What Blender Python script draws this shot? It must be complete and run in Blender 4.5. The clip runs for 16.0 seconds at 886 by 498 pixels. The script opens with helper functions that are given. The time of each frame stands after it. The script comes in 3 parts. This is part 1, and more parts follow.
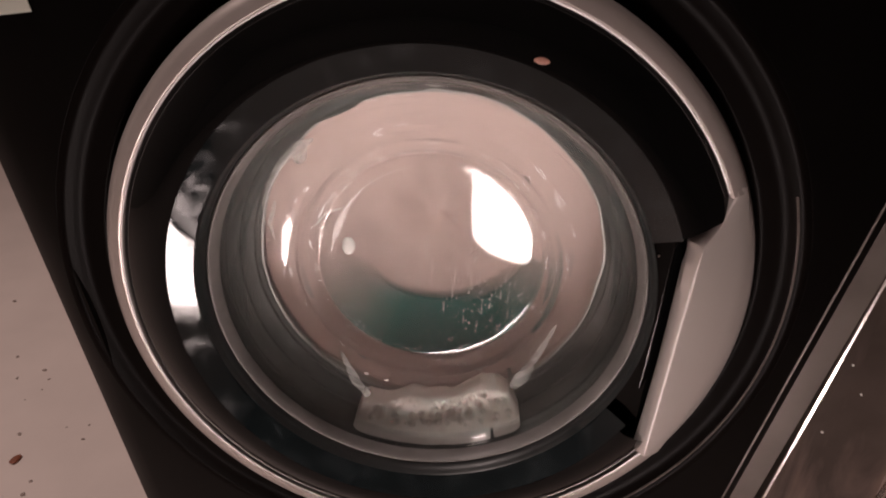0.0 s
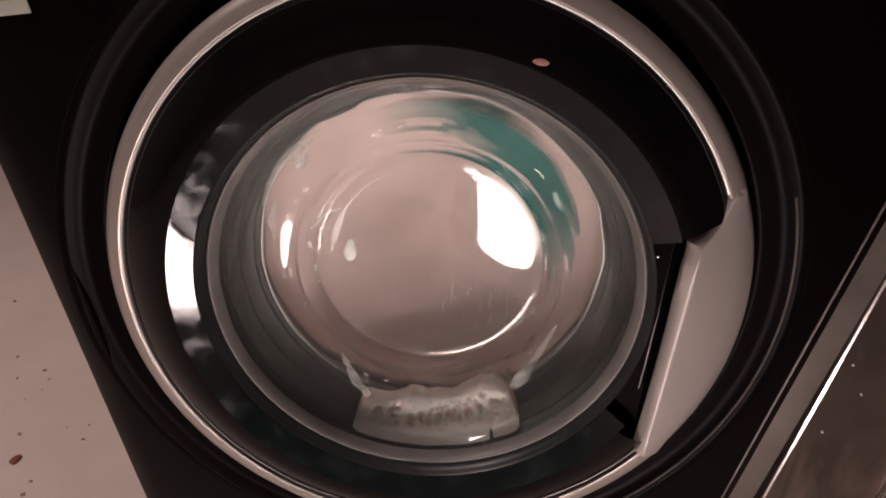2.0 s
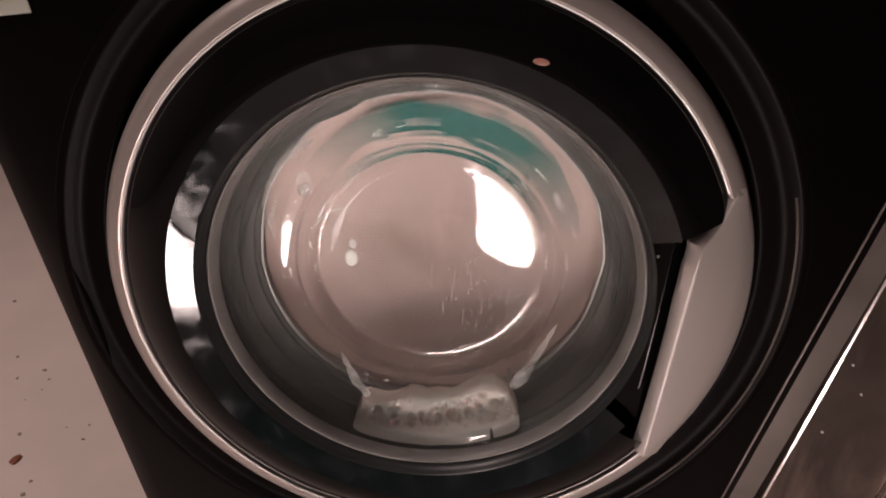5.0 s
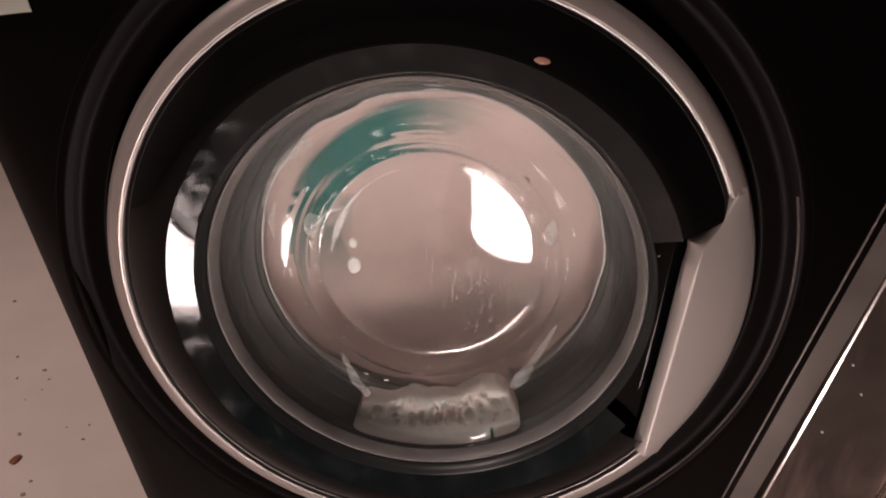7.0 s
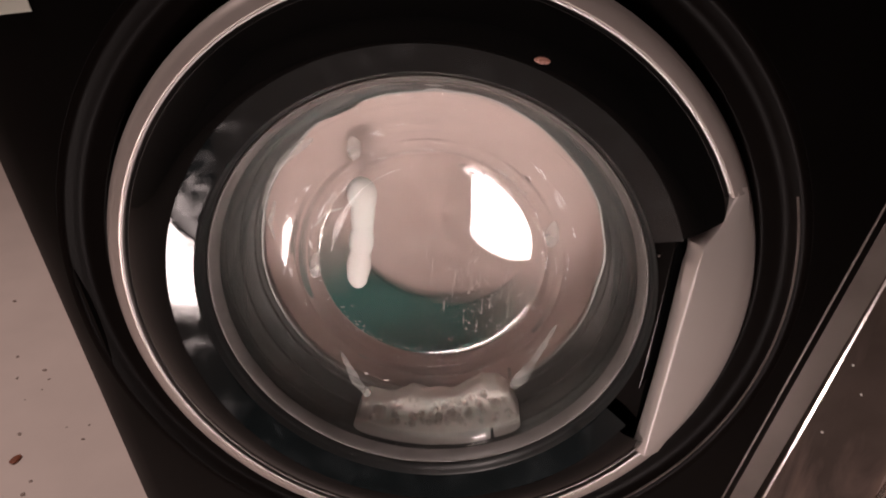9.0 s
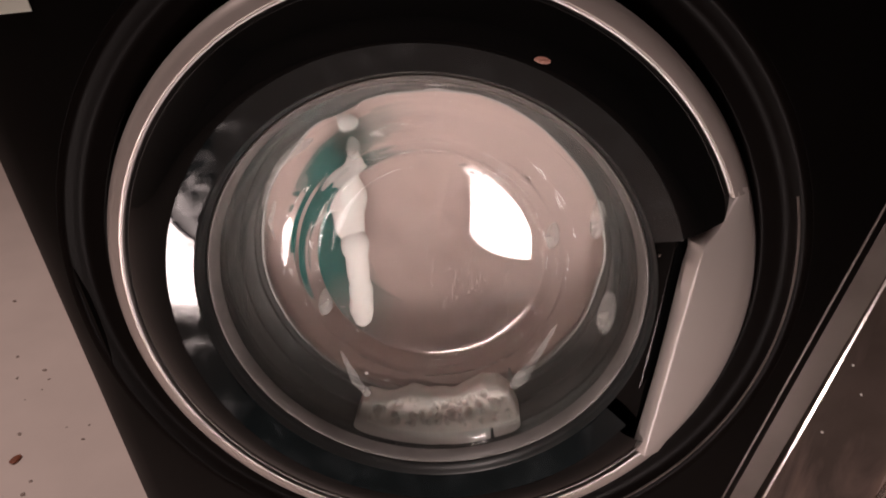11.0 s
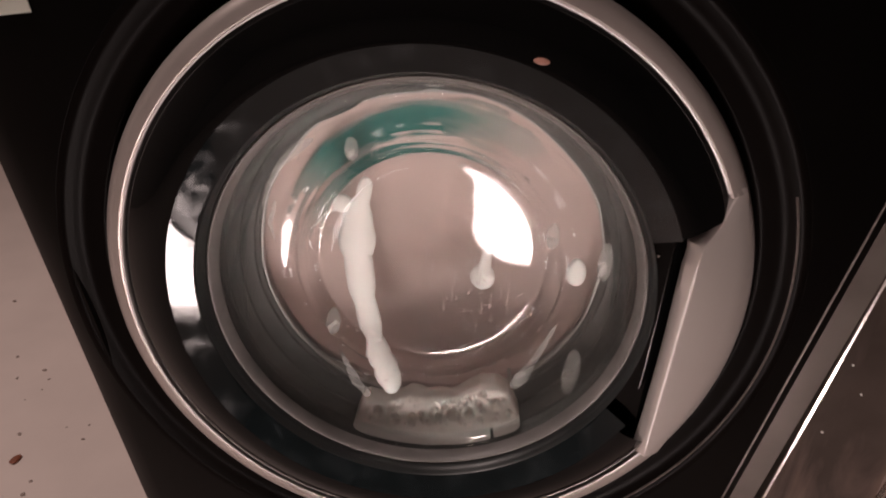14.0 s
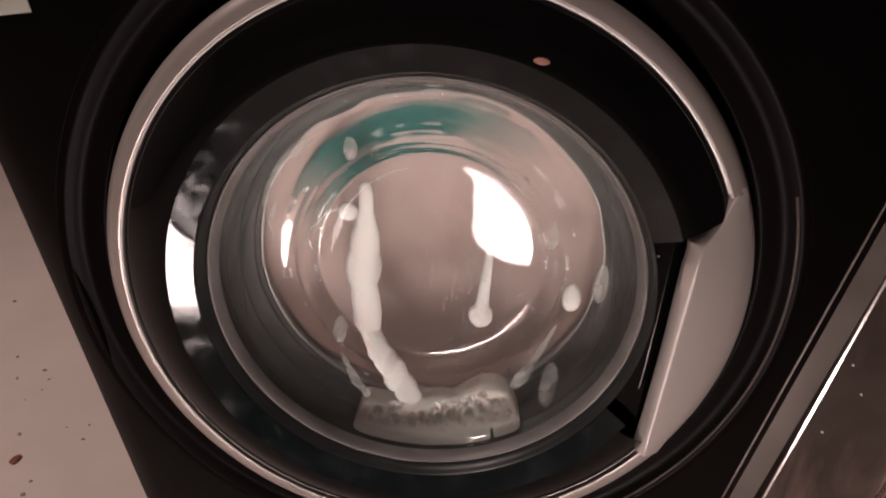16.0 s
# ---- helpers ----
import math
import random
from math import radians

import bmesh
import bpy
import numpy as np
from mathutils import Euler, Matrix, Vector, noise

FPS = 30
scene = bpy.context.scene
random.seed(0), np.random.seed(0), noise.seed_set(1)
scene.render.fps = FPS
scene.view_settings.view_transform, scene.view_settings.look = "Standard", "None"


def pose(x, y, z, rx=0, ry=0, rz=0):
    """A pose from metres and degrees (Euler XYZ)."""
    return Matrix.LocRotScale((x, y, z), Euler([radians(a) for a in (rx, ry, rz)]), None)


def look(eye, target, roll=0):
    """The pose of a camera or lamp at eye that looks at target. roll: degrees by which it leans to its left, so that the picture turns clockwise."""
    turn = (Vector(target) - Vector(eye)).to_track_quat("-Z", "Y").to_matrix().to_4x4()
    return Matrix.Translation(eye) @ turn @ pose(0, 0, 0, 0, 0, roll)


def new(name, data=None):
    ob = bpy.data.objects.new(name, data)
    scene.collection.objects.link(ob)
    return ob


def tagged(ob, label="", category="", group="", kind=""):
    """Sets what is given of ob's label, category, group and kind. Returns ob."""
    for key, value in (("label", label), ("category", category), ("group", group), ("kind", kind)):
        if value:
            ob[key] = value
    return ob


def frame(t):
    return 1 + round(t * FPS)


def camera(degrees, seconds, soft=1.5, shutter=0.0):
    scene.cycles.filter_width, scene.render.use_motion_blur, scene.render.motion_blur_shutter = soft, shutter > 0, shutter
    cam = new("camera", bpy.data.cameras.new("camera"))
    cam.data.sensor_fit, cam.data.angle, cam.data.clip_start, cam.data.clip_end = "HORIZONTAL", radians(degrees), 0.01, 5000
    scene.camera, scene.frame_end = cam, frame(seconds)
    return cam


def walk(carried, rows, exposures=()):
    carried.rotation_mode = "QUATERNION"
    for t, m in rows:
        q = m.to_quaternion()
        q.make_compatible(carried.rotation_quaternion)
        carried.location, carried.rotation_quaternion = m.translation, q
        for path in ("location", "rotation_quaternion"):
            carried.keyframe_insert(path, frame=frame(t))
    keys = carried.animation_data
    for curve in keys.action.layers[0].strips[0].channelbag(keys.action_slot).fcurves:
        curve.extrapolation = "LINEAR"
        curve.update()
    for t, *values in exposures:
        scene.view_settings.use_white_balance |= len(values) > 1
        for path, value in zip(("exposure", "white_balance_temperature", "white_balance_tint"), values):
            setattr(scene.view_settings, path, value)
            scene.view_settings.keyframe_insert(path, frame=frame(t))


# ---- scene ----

ZC = 0.45                      # height of the door's centre over the floor
cam = camera(78.0, 16.0, soft=1.9, shutter=0.8)
EYE = (0.0232, -0.3373, 0.2097 + ZC)
VIEW = look(EYE, (0.0125, 0.0, 0.0485 + ZC), 2.69)
walk(cam, [(0.0, VIEW), (16.0, VIEW)])

# ---- world and light ----
world = bpy.data.worlds.new("room_dark")
scene.world = world
world.use_nodes = True
world.node_tree.nodes["Background"].inputs[0].default_value = (1.0, 0.80, 0.74, 1)
world.node_tree.nodes["Background"].inputs[1].default_value = 0.0010
scene.view_settings.exposure = 0.0


def area_lamp(name, eye, target, width, height, watts, colour):
    data = bpy.data.lights.new(name, "AREA")
    data.shape, data.size, data.size_y, data.energy, data.color = "RECTANGLE", width, height, watts, colour
    ob = new(name, data)
    ob.matrix_world = look(eye, target)
    return ob


area_lamp("ceiling_light", (-1.1, -0.22, 2.36), (-1.1, -0.22, 0), 0.4, 0.4, 30.0, (1.0, 0.80, 0.75))


# ---- materials ----
def material(name, colour, rough=0.5, metal=0.0, var=0.15, scale=30.0, bump=0.0, bump_scale=200.0, spec=0.5, rvar=0.0, coat=0.0, sub=0.0):
    m = bpy.data.materials.new(name)
    m.use_nodes = True
    n, l = m.node_tree.nodes, m.node_tree.links
    b = n["Principled BSDF"]
    b.inputs["Roughness"].default_value, b.inputs["Metallic"].default_value = rough, metal
    b.inputs["Specular IOR Level"].default_value, b.inputs["Coat Weight"].default_value = spec, coat
    b.inputs["Coat Roughness"].default_value = 0.05
    if sub:
        b.inputs["Subsurface Weight"].default_value = sub
        b.inputs["Subsurface Radius"].default_value = (0.004, 0.003, 0.003)
    co = n.new("ShaderNodeTexCoord")
    nz = n.new("ShaderNodeTexNoise")
    nz.inputs["Scale"].default_value, nz.inputs["Detail"].default_value = scale, 6
    l.new(co.outputs["Object"], nz.inputs["Vector"])
    mix = n.new("ShaderNodeMix")
    mix.data_type = "RGBA"
    mix.inputs[6].default_value = (*[c * (1 - var) for c in colour], 1)
    mix.inputs[7].default_value = (*[min(1, c * (1 + var)) for c in colour], 1)
    l.new(nz.outputs["Fac"], mix.inputs[0])
    l.new(mix.outputs[2], b.inputs["Base Color"])
    if rvar:
        mr = n.new("ShaderNodeMapRange")
        mr.inputs[1].default_value, mr.inputs[2].default_value = 0.35, 0.7
        mr.inputs[3].default_value, mr.inputs[4].default_value = rough, rough + rvar
        l.new(nz.outputs["Fac"], mr.inputs[0])
        l.new(mr.outputs[0], b.inputs["Roughness"])
    if bump:
        nb = n.new("ShaderNodeTexNoise")
        nb.inputs["Scale"].default_value, nb.inputs["Detail"].default_value = bump_scale, 4
        l.new(co.outputs["Object"], nb.inputs["Vector"])
        bp = n.new("ShaderNodeBump")
        bp.inputs["Strength"].default_value, bp.inputs["Distance"].default_value = bump, 0.002
        l.new(nb.outputs["Fac"], bp.inputs["Height"])
        l.new(bp.outputs[0], b.inputs["Normal"])
    return m


def glass(name, colour=(0.93, 0.97, 0.96), rough=0.0, ior=1.48):
    m = material(name, colour, rough, var=0.01)
    b = m.node_tree.nodes["Principled BSDF"]
    b.inputs["Transmission Weight"].default_value, b.inputs["IOR"].default_value = 0.985, ior
    return m


M_PANEL = material("black_paint", (0.0018, 0.0014, 0.0012), 0.36, var=0.2, scale=12, rvar=0.12, spec=0.10)
M_GLOSS = material("black_acrylic", (0.003, 0.003, 0.003), 0.05, var=0.3, spec=0.22)
M_FLANGE = material("smoked_glass", (0.0045, 0.0075, 0.0085), 0.03, var=0.5, scale=25)


def stained(m, colour, scale, low, high, rough, stretch=(1, 1, 1)):
    """Dried water stains, or painted reflection streaks, over a glossy surface."""
    n, l = m.node_tree.nodes, m.node_tree.links
    b = n["Principled BSDF"]
    base = b.inputs["Base Color"].links[0].from_socket
    nz = n.new("ShaderNodeTexNoise")
    nz.inputs["Scale"].default_value, nz.inputs["Detail"].default_value, nz.inputs["Distortion"].default_value = scale, 8, 0.6
    mp = n.new("ShaderNodeMapping")
    mp.inputs["Scale"].default_value = stretch
    l.new(n["Texture Coordinate"].outputs["Object"], mp.inputs["Vector"])
    l.new(mp.outputs[0], nz.inputs["Vector"])
    mr = n.new("ShaderNodeMapRange")
    mr.inputs[1].default_value, mr.inputs[2].default_value = low, high
    l.new(nz.outputs["Fac"], mr.inputs[0])
    mix = n.new("ShaderNodeMix")
    mix.data_type = "RGBA"
    mix.inputs[7].default_value = (*colour, 1)
    l.new(mr.outputs[0], mix.inputs[0])
    l.new(base, mix.inputs[6])
    l.new(mix.outputs[2], b.inputs["Base Color"])
    mr2 = n.new("ShaderNodeMapRange")
    mr2.inputs[3].default_value, mr2.inputs[4].default_value = b.inputs["Roughness"].default_value, rough
    l.new(mr.outputs[0], mr2.inputs[0])
    l.new(mr2.outputs[0], b.inputs["Roughness"])


stained(M_FLANGE, (0.014, 0.019, 0.021), 50, 0.46, 0.85, 0.30)
M_CHROME = material("satin_silver", (0.46, 0.41, 0.385), 0.36, metal=0.55, var=0.06)
M_HANDLE = material("silver_plastic", (0.68, 0.63, 0.60), 0.34, metal=0.6, var=0.07, scale=14, rvar=0.08)
M_RUBBER = material("grey_rubber", (0.050, 0.050, 0.048), 0.42, var=0.5, scale=28, rvar=0.2, bump=0.15)
M_STEEL = material("drum_steel", (0.55, 0.52, 0.5), 0.3, metal=1.0, var=0.1)
M_GLASS = glass("bowl_glass")
M_TOWEL = material("cream_towel", (0.64, 0.50, 0.465), 0.9, var=0.3, scale=9, bump=0.6, bump_scale=350)
M_TEAL = material("teal_cloth", (0.003, 0.120, 0.106), 0.85, var=0.15, scale=30, bump=0.5, bump_scale=350)
M_FOAM = material("soap_foam", (0.80, 0.77, 0.74), 0.6, var=0.05, bump=0.2, bump_scale=300, sub=0.3)
M_FILM = material("foam_film", (0.70, 0.67, 0.64), 0.7, var=0.1)
film_noise = M_FILM.node_tree.nodes.new("ShaderNodeTexNoise")
film_noise.inputs["Scale"].default_value, film_noise.inputs["Detail"].default_value = 70, 5
film_range = M_FILM.node_tree.nodes.new("ShaderNodeMapRange")
film_range.inputs[1].default_value, film_range.inputs[2].default_value, film_range.inputs[3].default_value, film_range.inputs[4].default_value = 0.3, 0.7, 0.08, 0.42
M_FILM.node_tree.links.new(M_FILM.node_tree.nodes["Texture Coordinate"].outputs["Object"], film_noise.inputs["Vector"])
M_FILM.node_tree.links.new(film_noise.outputs["Fac"], film_range.inputs[0])
M_FILM.node_tree.links.new(film_range.outputs[0], M_FILM.node_tree.nodes["Principled BSDF"].inputs["Alpha"])
M_NOZZLE = material("dark_rubber", (0.030, 0.038, 0.035), 0.4, var=0.3)
M_BAND = material("clouded_rim", (0.19, 0.18, 0.172), 0.30, var=0.35, scale=40, rvar=0.25, spec=0.4)
M_BEVEL = material("dark_glass_edge", (0.024, 0.027, 0.027), 0.33, var=0.3, scale=40, rvar=0.15)
M_PANE = bpy.data.materials.new("lamp_diffuser")
M_PANE.use_nodes = True
M_PANE.node_tree.nodes["Principled BSDF"].inputs["Emission Color"].default_value = (1.0, 0.81, 0.77, 1)
M_PANE.node_tree.nodes["Principled BSDF"].inputs["Emission Strength"].default_value = 54.0
M_LIT_SEAL = material("lit_seal", (0.40, 0.385, 0.375), 0.45, var=0.22, scale=45)
M_HEAP = material("wet_foam", (0.66, 0.60, 0.56), 0.75, var=0.16, scale=160, sub=0.6)
M_HEAP.node_tree.nodes["Principled BSDF"].inputs["Subsurface Scale"].default_value = 8.0
M_FLOOR = material("pale_floor", (0.65, 0.55, 0.505), 0.45, var=0.10, scale=9, bump=0.02)
M_WALL = material("wall_paint", (0.34, 0.31, 0.29), 0.8, var=0.05, scale=4)
M_BROWN = material("dark_brown_gloss", (0.060, 0.045, 0.039), 0.22, var=0.6, scale=14)
M_TRIM = material("polished_trim", (0.62, 0.58, 0.55), 0.22, metal=1.0, var=0.05)
M_MARK = material("lime_marks", (0.62, 0.58, 0.56), 0.6, var=0.1)
M_MARK.node_tree.nodes["Principled BSDF"].inputs["Alpha"].default_value = 0.8
M_CRUMB = material("brown_crumb", (0.20, 0.06, 0.03), 0.7, var=0.3, scale=200)
M_REFLECTION = material("reflection_pink", (0.45, 0.22, 0.17), 0.5, var=0.3, scale=300)
M_STRIP = material("grey_metal_strip", (0.17, 0.148, 0.134), 0.35, metal=0.4, var=0.25, scale=30, rvar=0.2)
# near-white, for highlights and glints put into the colour
M_HIGHLIGHT = material("highlight_white", (0.92, 0.88, 0.86), 0.25, var=0.05)
M_SURROUND = material("black_plastic", (0.0045, 0.0034, 0.0030), 0.36, var=0.2, spec=0.03)
M_DIRT = material("grey_dirt", (0.30, 0.23, 0.20), 0.8, var=0.3, scale=200)
M_LABEL = material("label_paper", (0.62, 0.63, 0.55), 0.6, var=0.04)
M_GREEN = material("label_green", (0.30, 0.42, 0.16), 0.6, var=0.1)


# pinkish upright streaks in the brown colour stand in for reflections
stained(M_BROWN, (0.30, 0.20, 0.17), 17, 0.42, 0.72, 0.4, (1, 1, 0.12))


# ---- mesh helpers ----
def part(name, bm, mat, parent=None, label="", smooth=True, m=None):
    me = bpy.data.meshes.new(name)
    bmesh.ops.recalc_face_normals(bm, faces=bm.faces)
    for f in bm.faces:
        f.smooth = smooth
    bm.to_mesh(me)
    bm.free()
    me.materials.append(mat)
    if smooth:
        me.set_sharp_from_angle(angle=radians(32))
    ob = new(name, me)
    if parent is not None:
        ob.parent = parent
    if m is not None:
        ob.matrix_basis = m
    if label:
        ob["label"] = label
    return ob


def fine(profile, n=4):
    """A smooth line through the profile's corners."""
    out = []
    k = len(profile)
    for i in range(k - 1):
        a, b, c, d = (Vector(profile[max(0, min(k - 1, i + j))]) for j in (-1, 0, 1, 2))
        for s in range(n):
            t = s / n
            out.append(0.5 * (2 * b + (c - a) * t + (2 * a - 5 * b + 4 * c - d) * t * t + (3 * b - a - 3 * c + d) * t ** 3))
    out.append(Vector(profile[-1]))
    return [(max(0.0, p[0]), p[1]) for p in out]


def lathe(profile, segs=192, start=0.0, end=360.0, z0=ZC, wobble=None, closed=False):
    """Turns (radius, depth) round the door's axis, from start to end degrees as seen from the room."""
    bm = bmesh.new()
    whole = end - start >= 359.99
    rows = []
    count = segs if whole else segs + 1
    for i in range(count):
        a = radians(start + (end - start) * i / segs)
        ring = []
        for r, d in profile:
            if wobble:
                r, d = wobble(r, d, a)
            ring.append(bm.verts.new((r * math.cos(a), d, r * math.sin(a) + z0)))
        rows.append(ring)
    k = len(profile)
    for i in range(count if whole else count - 1):
        p, q = rows[i], rows[(i + 1) % count]
        for j in range(k if closed else k - 1):
            bm.faces.new((p[j], p[(j + 1) % k], q[(j + 1) % k], q[j]))
    if closed and not whole:
        bm.faces.new(rows[0])
        bm.faces.new(rows[-1])
    bmesh.ops.remove_doubles(bm, verts=bm.verts, dist=1e-6)
    return bm


def box(x0, x1, y0, y1, z0, z1, bevel=0.0):
    bm = bmesh.new()
    bmesh.ops.create_cube(bm, size=1)
    bmesh.ops.transform(bm, matrix=Matrix.Translation(((x0 + x1) / 2, (y0 + y1) / 2, (z0 + z1) / 2)) @ Matrix.Diagonal((x1 - x0, y1 - y0, z1 - z0, 1)), verts=bm.verts)
    if bevel:
        bmesh.ops.bevel(bm, geom=bm.edges[:], offset=bevel, segments=3, affect="EDGES", profile=0.5)
    return bm


# ---- room ----
tagged(part("floor", box(-3, 3, -3, 2.6, -0.1, 0, 0), M_FLOOR, smooth=False), "pale speckled floor with crumbs beside the machine", "floor", kind="structure")
tagged(part("wall_north", box(-3, 3, 2.6, 2.7, 0, 2.4), M_WALL, smooth=False), "plain painted wall", "wall", kind="structure")
tagged(part("wall_south", box(-3, 3, -3.1, -3, 0, 2.4), M_WALL, smooth=False), "plain painted wall", "wall", kind="structure")
tagged(part("wall_west", box(-3.1, -3, -3, 2.6, 0, 2.4), M_WALL, smooth=False), "plain painted wall", "wall", kind="structure")
tagged(part("wall_east", box(3, 3.1, -3, 2.6, 0, 2.4), M_WALL, smooth=False), "plain painted wall", "wall", kind="structure")
tagged(part("ceiling", box(-3, 3, -3, 2.6, 2.4, 2.5), M_WALL, smooth=False), "plain ceiling", "ceiling", kind="structure")


CRUMBS = [(-0.613, 0.227, 0.0065), (-0.791, 0.461, 0.004), (-0.716, 0.429, 0.0045), (-0.691, 0.406, 0.003), (-0.747, 0.403, 0.0032), (-0.646, 0.277, 0.004), (-0.544, 0.276, 0.003), (-0.565, 0.193, 0.003),
          (-0.560, 0.171, 0.004), (-0.94, 0.645, 0.005), (-0.553, 0.306, 0.0025), (-0.585, 0.298, 0.002), (-0.694, 0.352, 0.002), (-0.684, 0.379, 0.002)]
for k, (x, y, r) in enumerate(CRUMBS):
    bm = bmesh.new()
    bmesh.ops.create_icosphere(bm, subdivisions=2, radius=1)
    for v in bm.verts:
        q = 1 + 0.35 * noise.noise(v.co * 1.4 + Vector((k * 3.1, 0, 0)))
        v.co = Vector((v.co.x * r * q, v.co.y * r * 1.3 * q, r * 0.4 + v.co.z * r * 0.4))
        v.co *= 1.0 if k == 0 else 0.7
    tagged(part("crumb", bm, M_CRUMB if k == 0 else M_DIRT, m=pose(x, y, 0, 0, 0, k * 47)), "reddish brown crumb lying on the pale floor" if k == 0 else "tiny dark crumb of dirt on the pale floor", "crumb", group="crumbs on the floor")


# ---- washing machine ----
washer = tagged(new("washing_machine"), "black front-loading washing machine with silver door ring, spinning", "washing machine")
drift = lambda z: 0.125 * max(-0.32, min(0.16, z))        # the front narrows towards its foot
OFF = 0.008


def front_panel():
    """Front sheet with a round opening, its side creases and rounded flanks."""
    bm = bmesh.new()
    n = 160
    zt, zb = 0.40, -0.43
    rings = [[] for _ in range(7)]
    for i in range(n):
        a = 2 * math.pi * i / n
        c, s = math.cos(a), math.sin(a)
        z_edge = zt if s > 0 else zb

        def outline(w):
            best = 9.0
            for side in (-1, 1):
                x0 = OFF + side * w
                den = c - side * 0.125 * s
                if abs(den) > 1e-6 and x0 / den > 0:
                    best = min(best, x0 / den)
            if abs(s) > 1e-6:
                best = min(best, z_edge / s)
            return best
        for k, (kind, w, d) in enumerate((("r", 0.263, 0.020), ("r", 0.264, 0.010), ("r", 0.267, 0.007), ("o", 0.2735, 0.008), ("o", 0.287, 0.012), ("o", 0.298, 0.018), ("o", 0.303, 0.035))):
            if kind == "r":
                t = w
                lim = outline(0.268)
                t = min(t, lim - 0.001 * (3 - k)) if t > lim else t
            else:
                t = outline(w)
            rings[k].append(bm.verts.new((t * c, d, t * s + ZC)))
    for k in range(6):
        for i in range(n):
            j = (i + 1) % n
            bm.faces.new((rings[k][i], rings[k][j], rings[k + 1][j], rings[k + 1][i]))
    return bm


part("front_panel", front_panel(), M_PANEL, washer, "black painted front panel")


def body():
    bm = bmesh.new()
    zs = (0.02, 0.13, 0.61, 0.85)
    loops = []
    for z in zs:
        w = 0.303 + drift(z - ZC)
        loops.append([bm.verts.new((OFF + sx * w, y, z)) for sx, y in ((-1, 0.035), (1, 0.035), (1, 0.6), (-1, 0.6))])
    for a, b in zip(loops, loops[1:]):
        for i in (1, 2, 3):
            bm.faces.new((a[i], a[(i + 1) % 4], b[(i + 1) % 4], b[i]))
    bm.faces.new(loops[0])
    bm.faces.new(loops[-1])
    return bm


part("cabinet", body(), M_PANEL, washer, smooth=False)
for fx in (-0.2, 0.22):
    for fy in (0.09, 0.52):
        part("foot", box(fx - 0.02, fx + 0.02, fy - 0.02, fy + 0.02, 0, 0.022, 0.004), M_RUBBER, washer)

part("door_surround", lathe(fine([(0.2665, 0.0068), (0.262, 0.0066), (0.2575, 0.0095), (0.252, 0.0135), (0.243, 0.0155), (0.237, 0.018), (0.232, 0.03)])), M_SURROUND, washer, "stepped black ring round the door")

# grey line on the right arc only, added as the surround's highlight
part("surround_highlight", lathe([(0.2585 + 0.0008 * math.cos(q * 1.0472), 0.0082 + 0.0008 * math.sin(q * 1.0472)) for q in range(6)], 90, -80, 22, closed=True), M_STRIP, washer, "thin grey line painted as a highlight on the surround")
# door
door = part("door", lathe([(0.2185, 0.012), (0.164, 0.022), (0.164, 0.016), (0.2185, 0.006)], closed=True), M_GLOSS, washer, "round door with silver ring and glass bowl")
A0, A1 = 26.5, 360 - 33.4
part("door_ring", lathe([(0.2162, 0.012), (0.2162, 0.0005), (0.2166, -0.0012), (0.2180, -0.0022), (0.2230, -0.0020), (0.2275, 0.0005), (0.2300, 0.0045), (0.2312, 0.012), (0.2312, 0.028), (0.2200, 0.028)], 256, A0, A1, closed=True), M_CHROME, door, "satin silver ring")
# near-white wire along the ring's inner edge: a painted highlight
part("ring_highlight", lathe([(0.2165 + 0.0008 * math.cos(q * 0.7854), -0.0012 + 0.0008 * math.sin(q * 0.7854)) for q in range(8)], 256, A0 + 1, A1, closed=True), M_HIGHLIGHT, door, "bright line painted as the inner edge's highlight")
part("door_cover", lathe([(0.2164, 0.0020), (0.2155, 0.001), (0.210, -0.0035), (0.195, -0.0095), (0.186, -0.0114), (0.1806, -0.01082)], 256, 23.0, 360 - 31), M_GLOSS, door, "glossy black cover")
part("glass_flange", lathe([(0.1805, -0.01080), (0.1797, -0.01036), (0.1656, -0.00262), (0.1648, -0.00218), (0.1641, -0.0016)], 256, 22.5, 360 - 28.5), M_FLANGE, door, "smoky stained glass rim")
part("rim_bevel", lathe([(0.16415, -0.0016), (0.1638, -0.0010), (0.1635, 0.0002), (0.1632, 0.0016), (0.1629, 0.0034), (0.1625, 0.0042), (0.1620, 0.0050), (0.1617, 0.0064), (0.1613, 0.0092), (0.1630, 0.0140)]), M_BEVEL, door, "stepped dark edge of the rim")
part("rim_band", lathe(fine([(0.1622, 0.0115), (0.1611, 0.0094), (0.1600, 0.0086), (0.1587, 0.0096), (0.1574, 0.0122), (0.1563, 0.0160), (0.1558, 0.0190)])), M_BAND, door, "clouded grey edge of the glass bowl")
BOWL = fine([(0.1618, 0.0150), (0.1606, 0.0128), (0.1590, 0.0135), (0.1572, 0.0180), (0.1552, 0.0225), (0.1520, 0.0290), (0.1430, 0.0415), (0.1280, 0.0520), (0.1140, 0.0578), (0.1055, 0.0615), (0.1012, 0.0644)], 3)
BOWL += [(0.1000, 0.0655), (0.0989, 0.0668), (0.0979, 0.0682), (0.0970, 0.0696), (0.0963, 0.0709), (0.0957, 0.0719), (0.0950, 0.07255), (0.0942, 0.07292), (0.0930, 0.07312), (0.0915, 0.07328), (0.0905, 0.07345)]
BOWL += [(r, 0.0809 - r * r / 1.094) for r in (0.0895, 0.082, 0.070, 0.055, 0.040, 0.025, 0.012, 0.0)]


